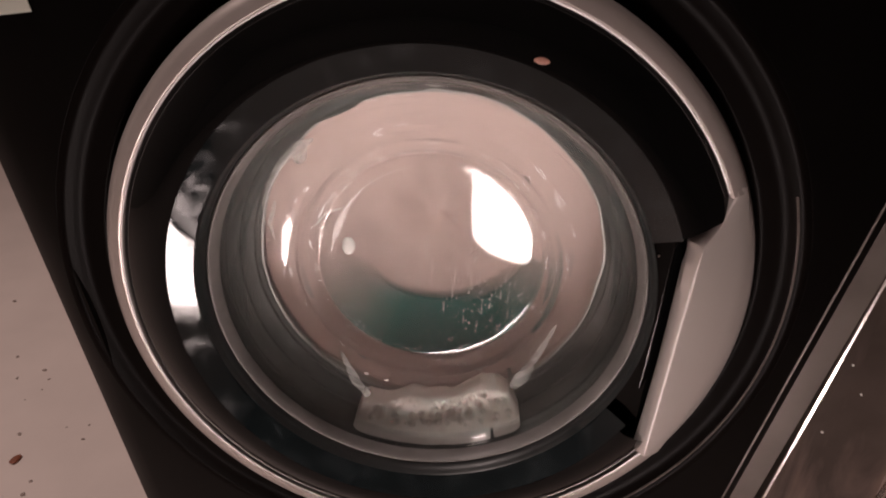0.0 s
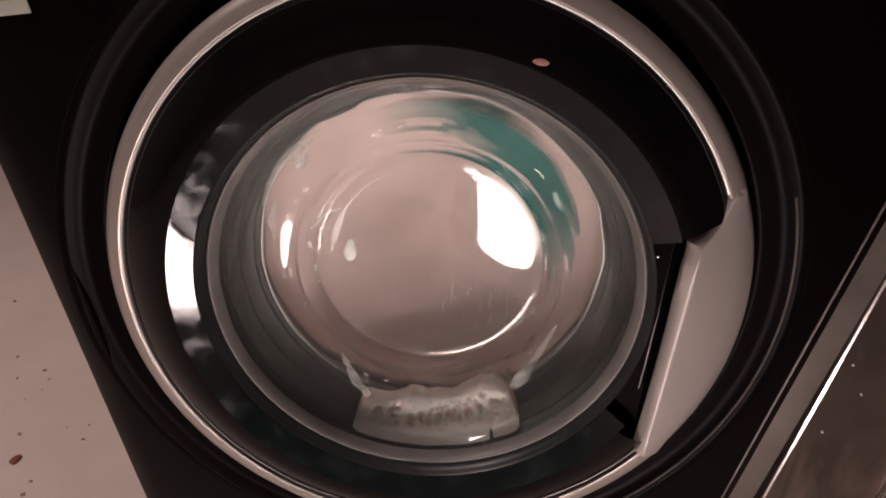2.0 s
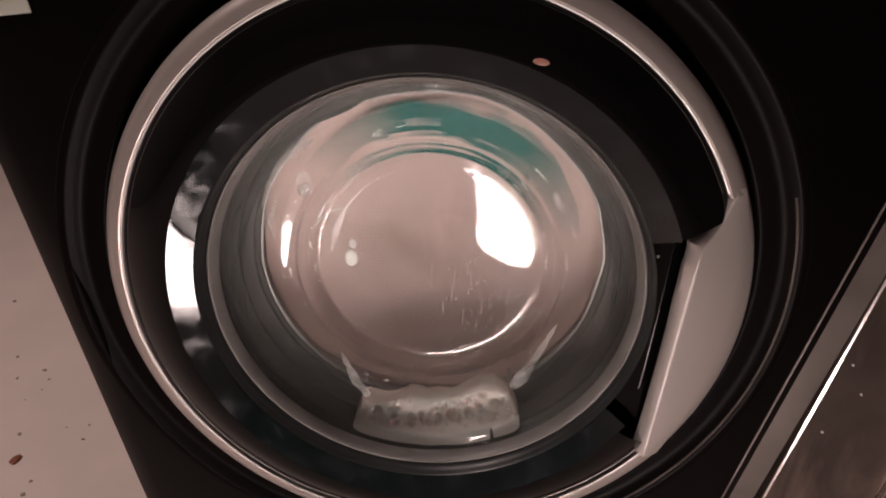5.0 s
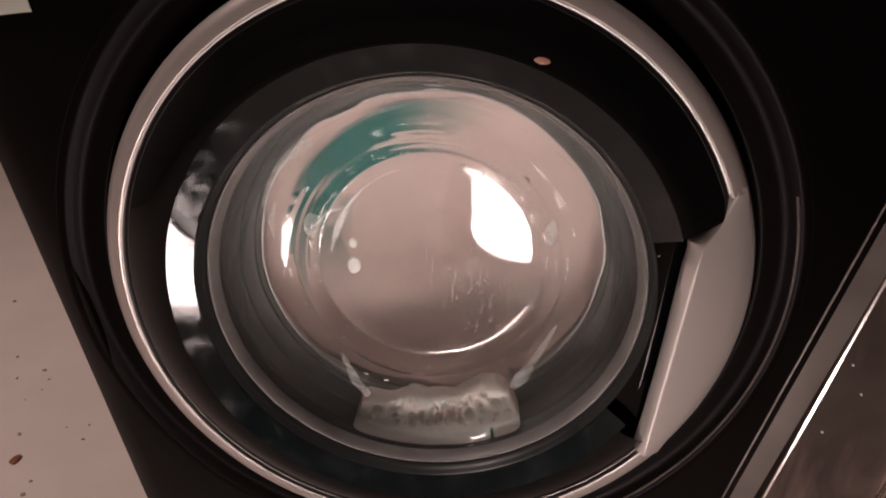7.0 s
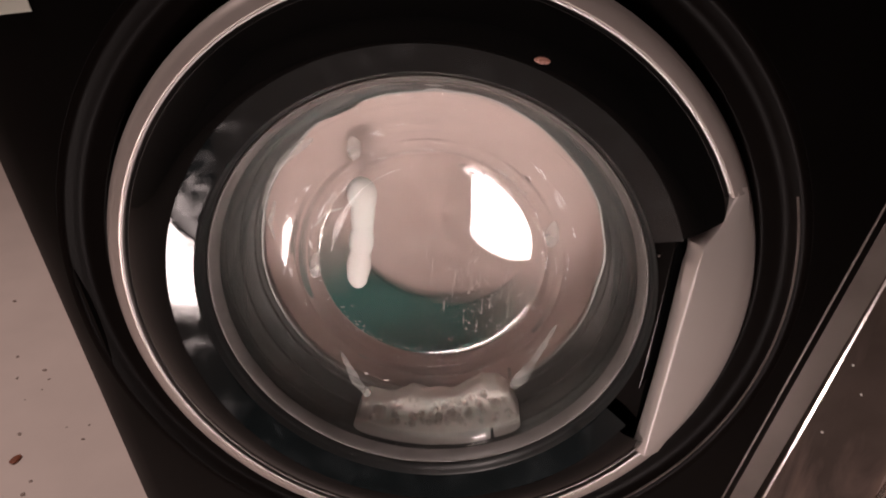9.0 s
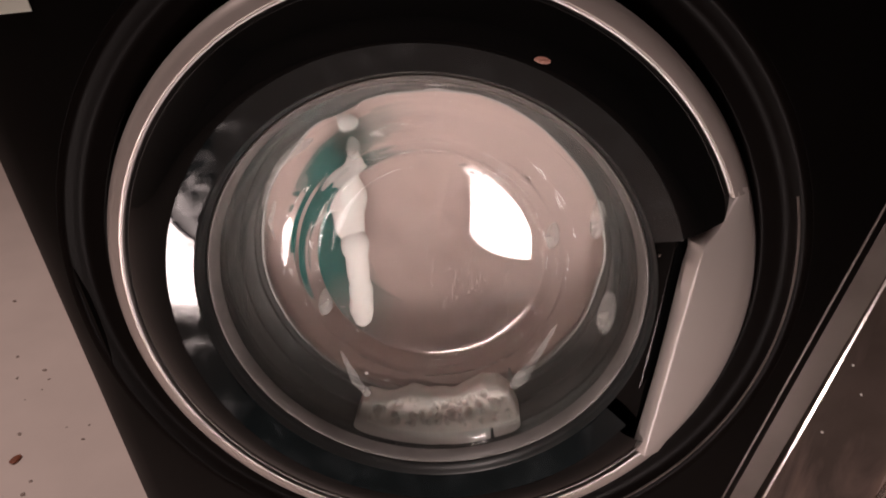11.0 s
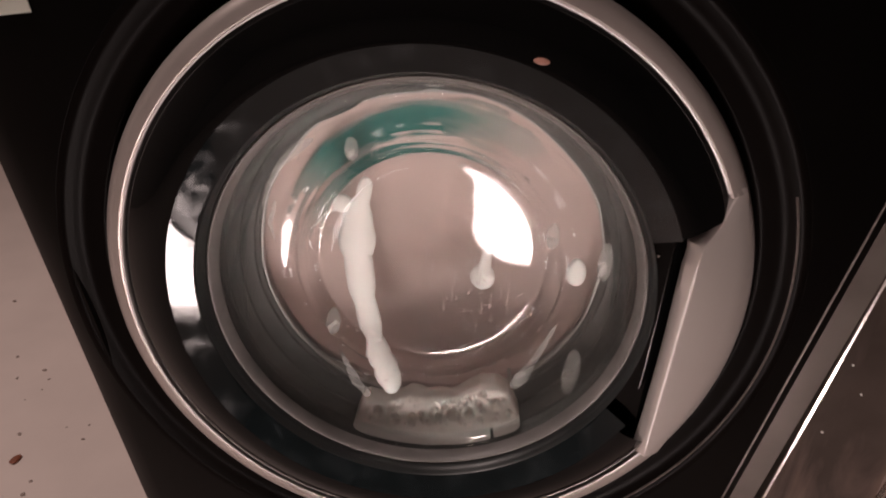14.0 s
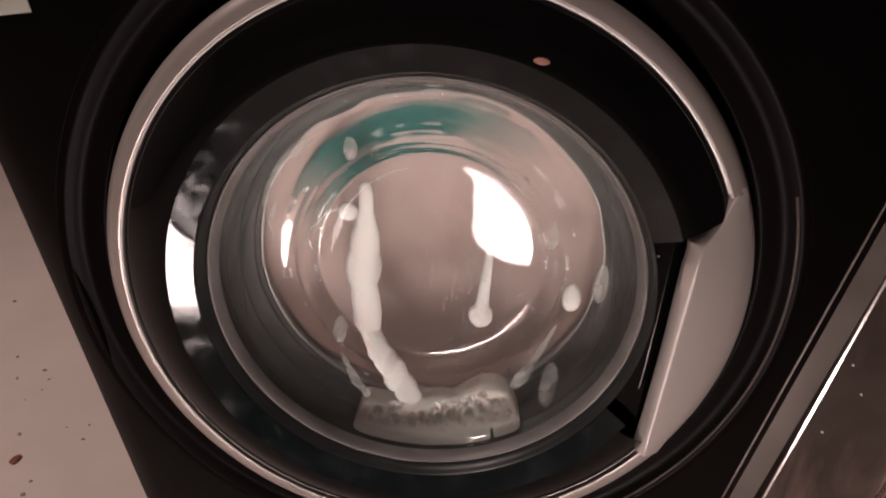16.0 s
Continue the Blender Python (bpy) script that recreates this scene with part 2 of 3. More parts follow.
def offset(profile, t):
    out = []
    for i, p in enumerate(profile):
        a, b = profile[max(0, i - 1)], profile[min(len(profile) - 1, i + 1)]
        dr, dd = b[0] - a[0], b[1] - a[1]
        k = math.hypot(dr, dd) or 1
        out.append((max(0.0, p[0] + t * dd / k), p[1] - t * dr / k))
    return out


back = offset([p for p in BOWL if not 0.0900 < p[0] < 0.1000], 0.0055)
back = [(r, d + (0.0005 * math.sin(r * 900) if 0.1 < r < 0.155 else 0)) for r, d in back]
back[-1] = (0.0, BOWL[-1][1] + 0.0055)
def bowl_depth(r, profile=back):
    for (r0, d0), (r1, d1) in zip(profile, profile[1:]):
        if r1 <= r <= r0 and r0 > r1:
            return d1 + (d0 - d1) * (r - r1) / (r0 - r1)
    return profile[-1][1] if r < 0.05 else profile[0][1]


def uneven(r, d, a):
    """Cast glass: its far face waves a little."""
    if 0.099 < r < 0.160 and d > bowl_depth(r, BOWL) + 0.003:
        d += 0.0013 * noise.noise(Vector((math.cos(a) * 2.2, math.sin(a) * 2.2, r * 170))) + 0.0008 * noise.noise(Vector((math.cos(a) * 9, math.sin(a) * 9, r * 60)))
    return r, d


bowl = part("glass_bowl", lathe(BOWL + [p for p in reversed(back) if not (p[1] < 0.024 and p[0] > 0.156)] + [(0.1618, 0.022)], 180, wobble=uneven), M_GLASS, door, "clear thick glass bowl with water marks")
bowl.visible_shadow = False


def handle():
    """Silver grip: a chord-shaped plate whose inner edge folds back into the finger recess."""
    bm = bmesh.new()
    rows = []
    n = 40
    for i in range(n + 1):
        z = 0.104 - 0.2235 * i / n
        xo = math.sqrt(0.2313 ** 2 - z * z)
        if z > 0.066:
            t = (z - 0.066) / 0.038
            xi = 0.176 + 0.019 * t ** 0.5
            xc = xi + 0.003
        elif z > 0.05:
            t = (0.066 - z) / 0.016
            xi, xc = 0.1757 + 0.001 * math.sin(t * 3), 0.1815
        else:
            t = (0.05 - z) / 0.17
            xc = 0.1815 - 0.002 * t
            xi = xc - 0.0058 + 0.0016 * math.sin(t * math.pi)
        xc = min(xc, xo - 0.012)
        xi = min(xi, xc - 0.002)
        f = max(0.0, min(1.0, (0.104 - z) / 0.05))
        f = f * f * (3 - 2 * f)
        pts = [(xi - 0.0004, 0.0075 - 0.004 * f), (xi, 0.003 - 0.004 * f), (xc - 0.0006, -0.0015 - 0.0055 * f), (xc + 0.0006, -0.002 - 0.006 * f),
               (xc + (xo - xc) * 0.3, -0.0016 - 0.0046 * f), (xc + (xo - xc) * 0.65, 0.0004 - 0.0030 * f), (xo - 0.0035, 0.0030), (xo - 0.001, 0.0062), (xo, 0.012), (xo, 0.028)]
        rows.append([bm.verts.new((x, d, z + ZC)) for x, d in pts])
    for p, q in zip(rows, rows[1:]):
        for j in range(len(p) - 1):
            bm.faces.new((p[j], p[j + 1], q[j + 1], q[j]))
    bm.faces.new(rows[0])
    bm.faces.new(rows[-1])
    return bm


part("handle", handle(), M_HANDLE, door, "silver grey grip plate")


def edge_highlight():
    bm = bmesh.new()
    rows = []
    for i in range(25):
        z = 0.056 - 0.172 * i / 24
        t = max(0.0, (0.05 - z) / 0.17)
        x = 0.1815 - 0.002 * t
        k = 0.0011 * min(1, i / 3 + 0.3, (24 - i) / 3 + 0.3)
        rows.append([bm.verts.new((x + k * math.cos(q * 1.0472), -0.0077 + k * math.sin(q * 1.0472), z + ZC)) for q in range(6)])
    for a, b in zip(rows, rows[1:]):
        for q in range(6):
            bm.faces.new((a[q], a[(q + 1) % 6], b[(q + 1) % 6], b[q]))
    bm.faces.new(rows[0])
    bm.faces.new(rows[-1])
    return bm


# near-white line along the grip's crease, painted as its highlight
part("edge_highlight", edge_highlight(), M_HIGHLIGHT, door, "bright line painted as the grip edge's highlight")
bm = bmesh.new()
bmesh.ops.create_icosphere(bm, subdivisions=2, radius=0.0016)
part("latch_pin", bm, M_TRIM, door, "tiny polished pin", m=pose(0.1600, 0.007, 0.0500 + ZC))
bm = bmesh.new()
bmesh.ops.create_icosphere(bm, subdivisions=2, radius=1)
bmesh.ops.transform(bm, matrix=Matrix.Diagonal((0.0050, 0.0006, 0.0020, 1)), verts=bm.verts)
# small reflection on the cover, painted as a flat pinkish spot
part("reflection_spot", bm, M_REFLECTION, door, "pinkish spot painted for a small reflection", m=pose(0.0635, -0.0112, 0.1745 + ZC, 0, 8, 0))
part("handle_recess", lathe([(0.1645, 0.013), (0.2150, 0.011)], 40, -36, 30), M_GLOSS, door, "dark finger recess")

sticker = part("sticker", box(-0.065, 0, -0.0004, 0.0003, 0, 0.09), M_LABEL, washer, "white and green paper sticker", smooth=False, m=pose(-0.2405, 0.0062, 0.1860 + ZC, 0, -8, 0))
part("print", box(-0.060, -0.0045, -0.0008, -0.0005, 0.008, 0.085), M_GREEN, sticker, "pale green printed field", smooth=False)


def water_marks():
    """Lime specks, short scratches and dried runs on the near face of the glass."""
    rng = random.Random(8)
    bm = bmesh.new()

    def spot(x, z, w, h, lean=0.0):
        d = bowl_depth(math.hypot(x, z), BOWL) - 0.00035
        n = 6
        vs = [bm.verts.new((x + w * math.cos(6.2832 * i / n) + lean * h * math.sin(6.2832 * i / n), d, z + ZC + h * math.sin(6.2832 * i / n))) for i in range(n)]
        bm.faces.new(vs)
    for _ in range(260):
        x, z = rng.gauss(0.045, 0.026), rng.gauss(-0.035, 0.028)
        if math.hypot(x, z) < 0.09:
            w = rng.choice((0.0003, 0.0004, 0.0007))
            spot(x, z, w, w * rng.uniform(0.8, 2.5))
    for _ in range(20):
        x, z = rng.uniform(0.0, 0.075), rng.uniform(-0.06, -0.005)
        if math.hypot(x, z) < 0.088:
            spot(x, z, 0.00030, rng.uniform(0.003, 0.012), rng.uniform(-0.05, 0.05))
    for _ in range(110):
        a = radians(rng.uniform(-150, -20))
        r = rng.gauss(0.094, 0.0035)
        w = rng.choice((0.0003, 0.0005, 0.0008))
        spot(r * math.cos(a), r * math.sin(a), w * 1.6, w)
    for _ in range(90):
        z = rng.uniform(0.0, 0.085)
        x = 0.038 + rng.gauss(0, 0.0035)
        w = rng.choice((0.0002, 0.0004, 0.0007))
        spot(x, z, w, w * rng.uniform(1, 3))
    for _ in range(70):
        a, r = radians(rng.uniform(0, 360)), rng.uniform(0.03, 0.15)
        spot(r * math.cos(a), r * math.sin(a), 0.0003, 0.0003)
    for x, z, w, h, k in ((-0.051, 0.066, 0.0008, 0.002, 3.4), (-0.046, 0.070, 0.0005, 0.0015, 4.5), (-0.004, 0.008, 0.0003, 0.014, 0), (0.022, 0.086, 0.003, 0.0012, 1.0), (0.030, 0.080, 0.0025, 0.0015, -1.0), (0.036, 0.055, 0.0007, 0.02, -0.1),
                          (-0.053, -0.107, 0.0019, 0.0016, 0.2), (-0.035, -0.113, 0.0022, 0.0014, 0.8), (-0.030, -0.108, 0.0010, 0.0010, 0), (-0.074, -0.074, 0.0010, 0.0010, 0), (-0.066, -0.083, 0.0007, 0.0007, 0), (0.012, -0.114, 0.0018, 0.0006, 0), (-0.098, 0.092, 0.0005, 0.0022, 0.5)):
        spot(x, z, w, h, k)
    return bm


part("water_spotting", water_marks(), M_MARK, bowl, "lime specks and scratches")["kind"] = "stuff"



def corner_strip(points):
    bm = bmesh.new()
    loops = [[bm.verts.new((x + drift(z - ZC), y, z)) for x, y in points] for z in (0.03, 0.13, 0.61, 0.84)]
    for a, b in zip(loops, loops[1:]):
        k = len(points)
        for q in range(k):
            bm.faces.new((a[q], a[(q + 1) % k], b[(q + 1) % k], b[q]))
    bm.faces.new(loops[0])
    bm.faces.new(loops[-1])
    return bm


# highlight of the right crease, built as a thin lighter strip
part("crease_highlight", corner_strip(((0.2838, 0.0100), (0.2842, 0.0084), (0.2850, 0.0078), (0.2858, 0.0084), (0.2862, 0.0120))), M_STRIP, washer, "thin strip standing for the highlight on the panel's crease")
part("corner_strip", corner_strip(((0.2915, 0.0150), (0.2917, 0.0125), (0.2925, 0.0115), (0.3050, 0.0085), (0.3100, 0.0080), (0.3108, 0.0090), (0.3108, 0.0250), (0.2915, 0.0250))), M_STRIP, washer, "dark grey metal corner strip")

# gasket and drum
part("door_gasket", lathe(fine([(0.205, 0.030), (0.180, 0.024), (0.1665, 0.0230), (0.1640, 0.0270), (0.1632, 0.0340), (0.1622, 0.0385), (0.1624, 0.0425), (0.1602, 0.0510), (0.1574, 0.0560), (0.1572, 0.0600), (0.1524, 0.0660), (0.1490, 0.0690), (0.1494, 0.0720), (0.1470, 0.0755), (0.1480, 0.081), (0.1560, 0.086), (0.170, 0.090), (0.205, 0.092)])), M_RUBBER, washer, "grey rubber door seal")
bm = bmesh.new()
bmesh.ops.create_icosphere(bm, subdivisions=3, radius=1)
for v in bm.verts:
    v.co *= 1 + 0.25 * noise.noise(v.co * 2)
bmesh.ops.transform(bm, matrix=Matrix.Diagonal((0.026, 0.010, 0.0055, 1)), verts=bm.verts)
part("spray_nozzle", bm, M_NOZZLE, washer, "dark green grey rubber spray nozzle", m=pose(-0.074, 0.079, 0.129 + ZC, 0, -30, 0))
# pale colour paints the seal's inner edge as catching the light
part("lit_seal_edge", lathe([(0.1470 + 0.0017 * math.cos(q * 0.7854), 0.0790 + 0.0017 * math.sin(q * 0.7854)) for q in range(8)], closed=True), M_LIT_SEAL, washer, "thin pale ring painted as the seal's lit inner edge")
drum = part("drum", lathe([(0.160, 0.108), (0.158, 0.103), (0.163, 0.098), (0.180, 0.098), (0.236, 0.112), (0.240, 0.12), (0.240, 0.44), (0.23, 0.45), (0.0, 0.452)], 96, z0=0), M_STEEL, washer, "stainless steel drum", m=pose(0, 0, ZC))

# ---- laundry ----
LAUNDRY = fine([(0.156, 0.104), (0.154, 0.110), (0.149, 0.122), (0.138, 0.136), (0.113, 0.155), (0.085, 0.170), (0.048, 0.188), (0.015, 0.196), (0.0, 0.197)], 5)


def folds(r, d, a):
    if r < 1e-5:
        return r, d
    p = Vector((math.cos(a) * 1.6, math.sin(a) * 1.6, r * 14))
    k = noise.fractal(p, 1.0, 2.0, 4)
    return r, d + 0.016 * k * min(1, r / 0.05)


towels = part("towel_load", lathe(LAUNDRY + [(0.0, 0.30), (0.232, 0.30), (0.232, 0.13), (0.160, 0.112)], 200, z0=0, wobble=folds), M_TOWEL)
tagged(towels, "cream and pink towels pressed round the spinning drum", "laundry")


def teal_patch():
    prof = [p for p in LAUNDRY if 0.080 < p[0] < 0.136]
    front = [(r, d - 0.007 - 0.011 * math.sin((r - 0.080) / 0.056 * math.pi)) for r, d in prof]
    rear = [(r, d + 0.01) for r, d in reversed(prof)]

    def edge(r, d, a):
        k = noise.noise(Vector((a * 3, 3.3, r * 20)))
        r += (0.136 - r) * 0.32 * (a / 0.94) ** 2
        return r + 0.011 * k, d + 0.006 * k
    return lathe(front + rear, 60, -54, 54, z0=0, wobble=edge, closed=True)


teal = tagged(part("teal_garment", teal_patch(), M_TEAL), "teal green garment whirling among the towels", "garment")

# ---- soap foam on the seal ----
def foam_sheet():
    """Foam pressed against the glass at its foot, pitted with bubbles, with a soft lumpy top."""
    rng = random.Random(11)
    pits = [(radians(rng.uniform(-110, -59)), rng.uniform(0.132, 0.1535), rng.uniform(0.0010, 0.0032)) for _ in range(110)]
    pits += [(radians(a), r, k) for a, r, k in ((-106, 0.148, 0.0062), (-102, 0.141, 0.0048), (-107, 0.141, 0.004), (-63, 0.143, 0.0055), (-59.5, 0.143, 0.0035), (-73, 0.145, 0.0055), (-80, 0.145, 0.0055), (-82, 0.138, 0.0040),
                                                (-69, 0.140, 0.0042), (-94, 0.147, 0.0035), (-88, 0.150, 0.0030), (-66, 0.133, 0.0035), (-76, 0.134, 0.0030))]
    bm = bmesh.new()
    n, k, top = 220, 70, 14
    rows = []
    for i in range(n + 1):
        deg = -113 + 56.5 * i / n
        a = radians(deg)
        r_in = float(np.interp(deg, (-115, -111, -104, -96, -80, -66, -60, -56), (0.152, 0.142, 0.138, 0.131, 0.130, 0.124, 0.128, 0.140)))
        r_in += 0.001 + 0.003 * noise.noise(Vector((deg * 0.11, 0, 0)))
        row = []
        for j in range(-top, k + 1):
            v = max(0, j / k)
            r = r_in + (0.1568 - r_in) * v
            x, z = r * math.cos(a), r * math.sin(a)
            calm = min(1, v * 3)
            d = max(bowl_depth(r), 0.8 * bowl_depth(r) + 0.2 * 0.053) + 0.0010 + calm * 0.0006 * noise.fractal(Vector((x * 70, z * 70, 0)), 1, 2, 3)
            here, dent = 0.8 * bowl_depth(r) + 0.2 * 0.053, 0.0
            for pa, pr, pk in pits:
                if abs(a - pa) < 0.1:
                    q = math.hypot(r - pr, 0.8 * (here - 0.8 * bowl_depth(pr) - 0.2 * 0.053), pr * (a - pa)) / pk
                    if q < 2:
                        dent = max(dent, pk * 0.95 * math.exp(-(q * 1.25) ** 4))
            dent *= min(1, (1 - v) * 9)
            d += calm * dent * 1.2
            r += calm * dent * 0.35 * v
            x, z = r * math.cos(a), r * math.sin(a)
            edge = min(v * 3.5, 1, (i / n) * 18, (1 - i / n) * 18)
            d += 0.006 * (1 - math.sqrt(max(0, 1 - (1 - edge) ** 2)))
            if j < 0:
                f = -j / top
                d += 0.020 * f
                r += 0.007 * f * f - 0.0015 * math.sin(math.pi * f) - 0.0012 * noise.noise(Vector((deg * 0.22, d * 90, 7))) * min(1, 3 * f)
                x, z = r * math.cos(a), r * math.sin(a)
            row.append(bm.verts.new((x, d, z)))
        rows.append(row)
    for p, q in zip(rows, rows[1:]):
        for j in range(len(p) - 1):
            bm.faces.new((p[j], q[j], q[j + 1], p[j + 1]))
    for row in (rows[0], rows[-1]):
        back_row = [bm.verts.new((v.co.x, v.co.y + 0.02, v.co.z)) for v in row]
        for j in range(len(row) - 1):
            bm.faces.new((row[j], row[j + 1], back_row[j + 1], back_row[j]))
    return bm


foam = tagged(part("soap_foam", foam_sheet(), M_HEAP, m=pose(0, 0, ZC)), "white soap foam full of bubbles on the door seal", "foam", kind="stuff")


def streak(points, widths, seed=0.0, gap=0.001):
    """A flattened smear of foam along points (x, z) on the bowl's far face."""
    bm = bmesh.new()
    rows = []
    n = 60
    for i in range(n + 1):
        t = i / n * (len(points) - 1)
        j = min(int(t), len(points) - 2)
        f = t - j
        p = Vector(points[j]).lerp(Vector(points[j + 1]), f)
        way = (Vector(points[j + 1]) - Vector(points[j])).normalized()
        side = Vector((-way[1], way[0]))
        w = widths[j] + (widths[j + 1] - widths[j]) * f
        w *= (0.9 + 0.6 * noise.noise(Vector((i * 0.05, seed, 0)))) * math.sqrt(max(0.02, 1 - (2 * i / n - 1) ** 8))
        ring = []
        for q in range(10):
            a = 2 * math.pi * q / 10
            x, z = p + side * w * math.cos(a)
            d = bowl_depth(math.hypot(x, z)) + gap + 0.10 * w * (1 + math.sin(a))
            ring.append(bm.verts.new((x, d, z)))
        rows.append(ring)
    for a, b in zip(rows, rows[1:]):
        for q in range(10):
            bm.faces.new((a[q], a[(q + 1) % 10], b[(q + 1) % 10], b[q]))
    bm.faces.new(rows[0])
    bm.faces.new(rows[-1])
    return bm


smears = []
for pts, ws in (([(-0.078, -0.088), (-0.070, -0.104), (-0.062, -0.118), (-0.050, -0.129)], (0.0012, 0.0028, 0.0036, 0.006)),
                ([(0.1115, -0.045), (0.104, -0.064), (0.0973, -0.0784), (0.088, -0.098), (0.078, -0.111)], (0.0012, 0.0022, 0.003, 0.0052, 0.006)),
                ([(-0.132, 0.050), (-0.125, 0.068), (-0.115, 0.086), (-0.100, 0.101), (-0.088, 0.108)], (0.001, 0.0022, 0.0035, 0.004, 0.002)),
                ([(-0.126, 0.020), (-0.128, 0.036), (-0.122, 0.056)], (0.0012, 0.0016, 0.0012))):
    smears.append(tagged(part("foam_smear", streak(pts, ws, pts[0][0] * 90), M_FILM, m=pose(0, 0, ZC)), "thin whitish foam smear drying on the glass bowl", "foam", group="foam smears"))

smears.append(tagged(part("foam_thread", streak([(-0.0980, 0.0290), (-0.0920, 0.0360), (-0.0830, 0.0400), (-0.0730, 0.0430)], (0.0006, 0.0010, 0.0009, 0.0005), 4.0), M_FOAM, m=pose(0, 0, ZC)), "thin white thread of dried foam on the glass bowl", "foam", group="foam smears"))

# ---- foam drips that creep down the glass ----
SOURCE = (-0.080, 0.147)


def on_glass(x, z, r):
    if (x, z) == SOURCE:
        return pose(x, 0.101, z)
    if z > 0.14:
        return pose(x, 0.101, z)
    q = max(1e-4, math.hypot(x, z))
    slope = (bowl_depth(q + 0.010) - bowl_depth(max(0.0, q - 0.010))) / (q + 0.010 - max(0.0, q - 0.010))
    up = Vector((-slope * x / q, 1, -slope * z / q)).normalized()
    turn = Vector((0, 1, 0)).rotation_difference(up).to_matrix().to_4x4()
    return Matrix.Translation(Vector((x, bowl_depth(q), z)) + up * (0.46 * r + 0.0004)) @ turn


def drop_mesh(r, tall=1.0, seed=0):
    bm = bmesh.new()
    bmesh.ops.create_icosphere(bm, subdivisions=3, radius=1)
    for v in bm.verts:
        k = 1 + 0.06 * noise.noise(v.co * 1.3 + Vector((seed, 0, seed)))
        v.co = Vector((v.co.x * r * k, v.co.y * r * 0.45, v.co.z * r * tall * k))
    return bm


STRAND = [(11.5, [(-0.0581, 0.0566), (-0.070, 0.0396), (-0.0679, 0.0162), (-0.0659, -0.0162), (-0.0624, -0.0467), (-0.0565, -0.0693)]),
          (12.5, [(-0.0575, 0.0527), (-0.0700, 0.0344), (-0.0653, 0.0056), (-0.0610, -0.0343), (-0.0545, -0.0620), (-0.0490, -0.0850)]),
          (13.5, [(-0.0533, 0.0628), (-0.0656, 0.0397), (-0.0653, 0.0056), (-0.0604, -0.0383), (-0.0503, -0.0775), (-0.0383, -0.1090)]),
          (14.5, [(-0.0556, 0.0627), (-0.0589, 0.0322), (-0.0637, -0.0052), (-0.0580, -0.0523), (-0.0433, -0.0948), (-0.0229, -0.1231)]),
          (15.5, [(-0.0548, 0.0587), (-0.0567, 0.0270), (-0.0620, -0.0161), (-0.0555, -0.0665), (-0.0335, -0.1045), (-0.0110, -0.1293)]),
          (16.0, [(-0.0549, 0.0577), (-0.0559, 0.0217), (-0.0602, -0.0271), (-0.0528, -0.0774), (-0.0306, -0.1093), (-0.0117, -0.1324)])]
EARLY = [(8.5, [(-0.0597, 0.0615), (-0.0602, 0.0216), (-0.0601, -0.0172)]), (9.0, [(-0.0580, 0.0520), (-0.0590, 0.0217), (-0.0641, -0.0228)])]
strand = tagged(new("foam_drip"), "thick white strand of soap foam creeping down the glass bowl", "foam", group="foam drips")
strand.location = (0, 0, ZC)
PIECES = 64
drip_rows = []


def along(line, u):
    t = u * (len(line) - 1)
    j = min(int(t), len(line) - 2)
    p = Vector(line[j]).lerp(Vector(line[j + 1]), t - j)
    return p[0], p[1]


for i in range(PIECES):
    u = i / (PIECES - 1)
    r = float(np.interp(u, (0, 0.12, 0.28, 0.42, 0.58, 0.75, 0.9, 1), (0.0055, 0.0065, 0.0135, 0.0150, 0.0130, 0.0100, 0.0096, 0.0100)))
    r *= 0.92 + 0.40 * noise.noise(Vector((i * 0.21, 2.7, 0)))
    ob = part("foam_piece", drop_mesh(r, 1.35, i * 0.25), M_FOAM, strand)
    rows = [(0.0, SOURCE), (7.5, SOURCE)]
    if u > 0.55:
        e = (u - 0.55) / 0.45
        rows += [(7.75, SOURCE), (8.0, (-0.040 - 0.024 * e, 0.117 - 0.040 * e))]
        rows += [(t, along(line, e)) for t, line in EARLY]
    else:
        rows += [(9.0 + 1.6 * (0.55 - u) / 0.55 * 0.6, SOURCE)]
    rows += [(t, along(line, u)) for t, line in STRAND]
    drip_rows.append((ob, [(t, on_glass(*p, r)) for t, p in rows]))

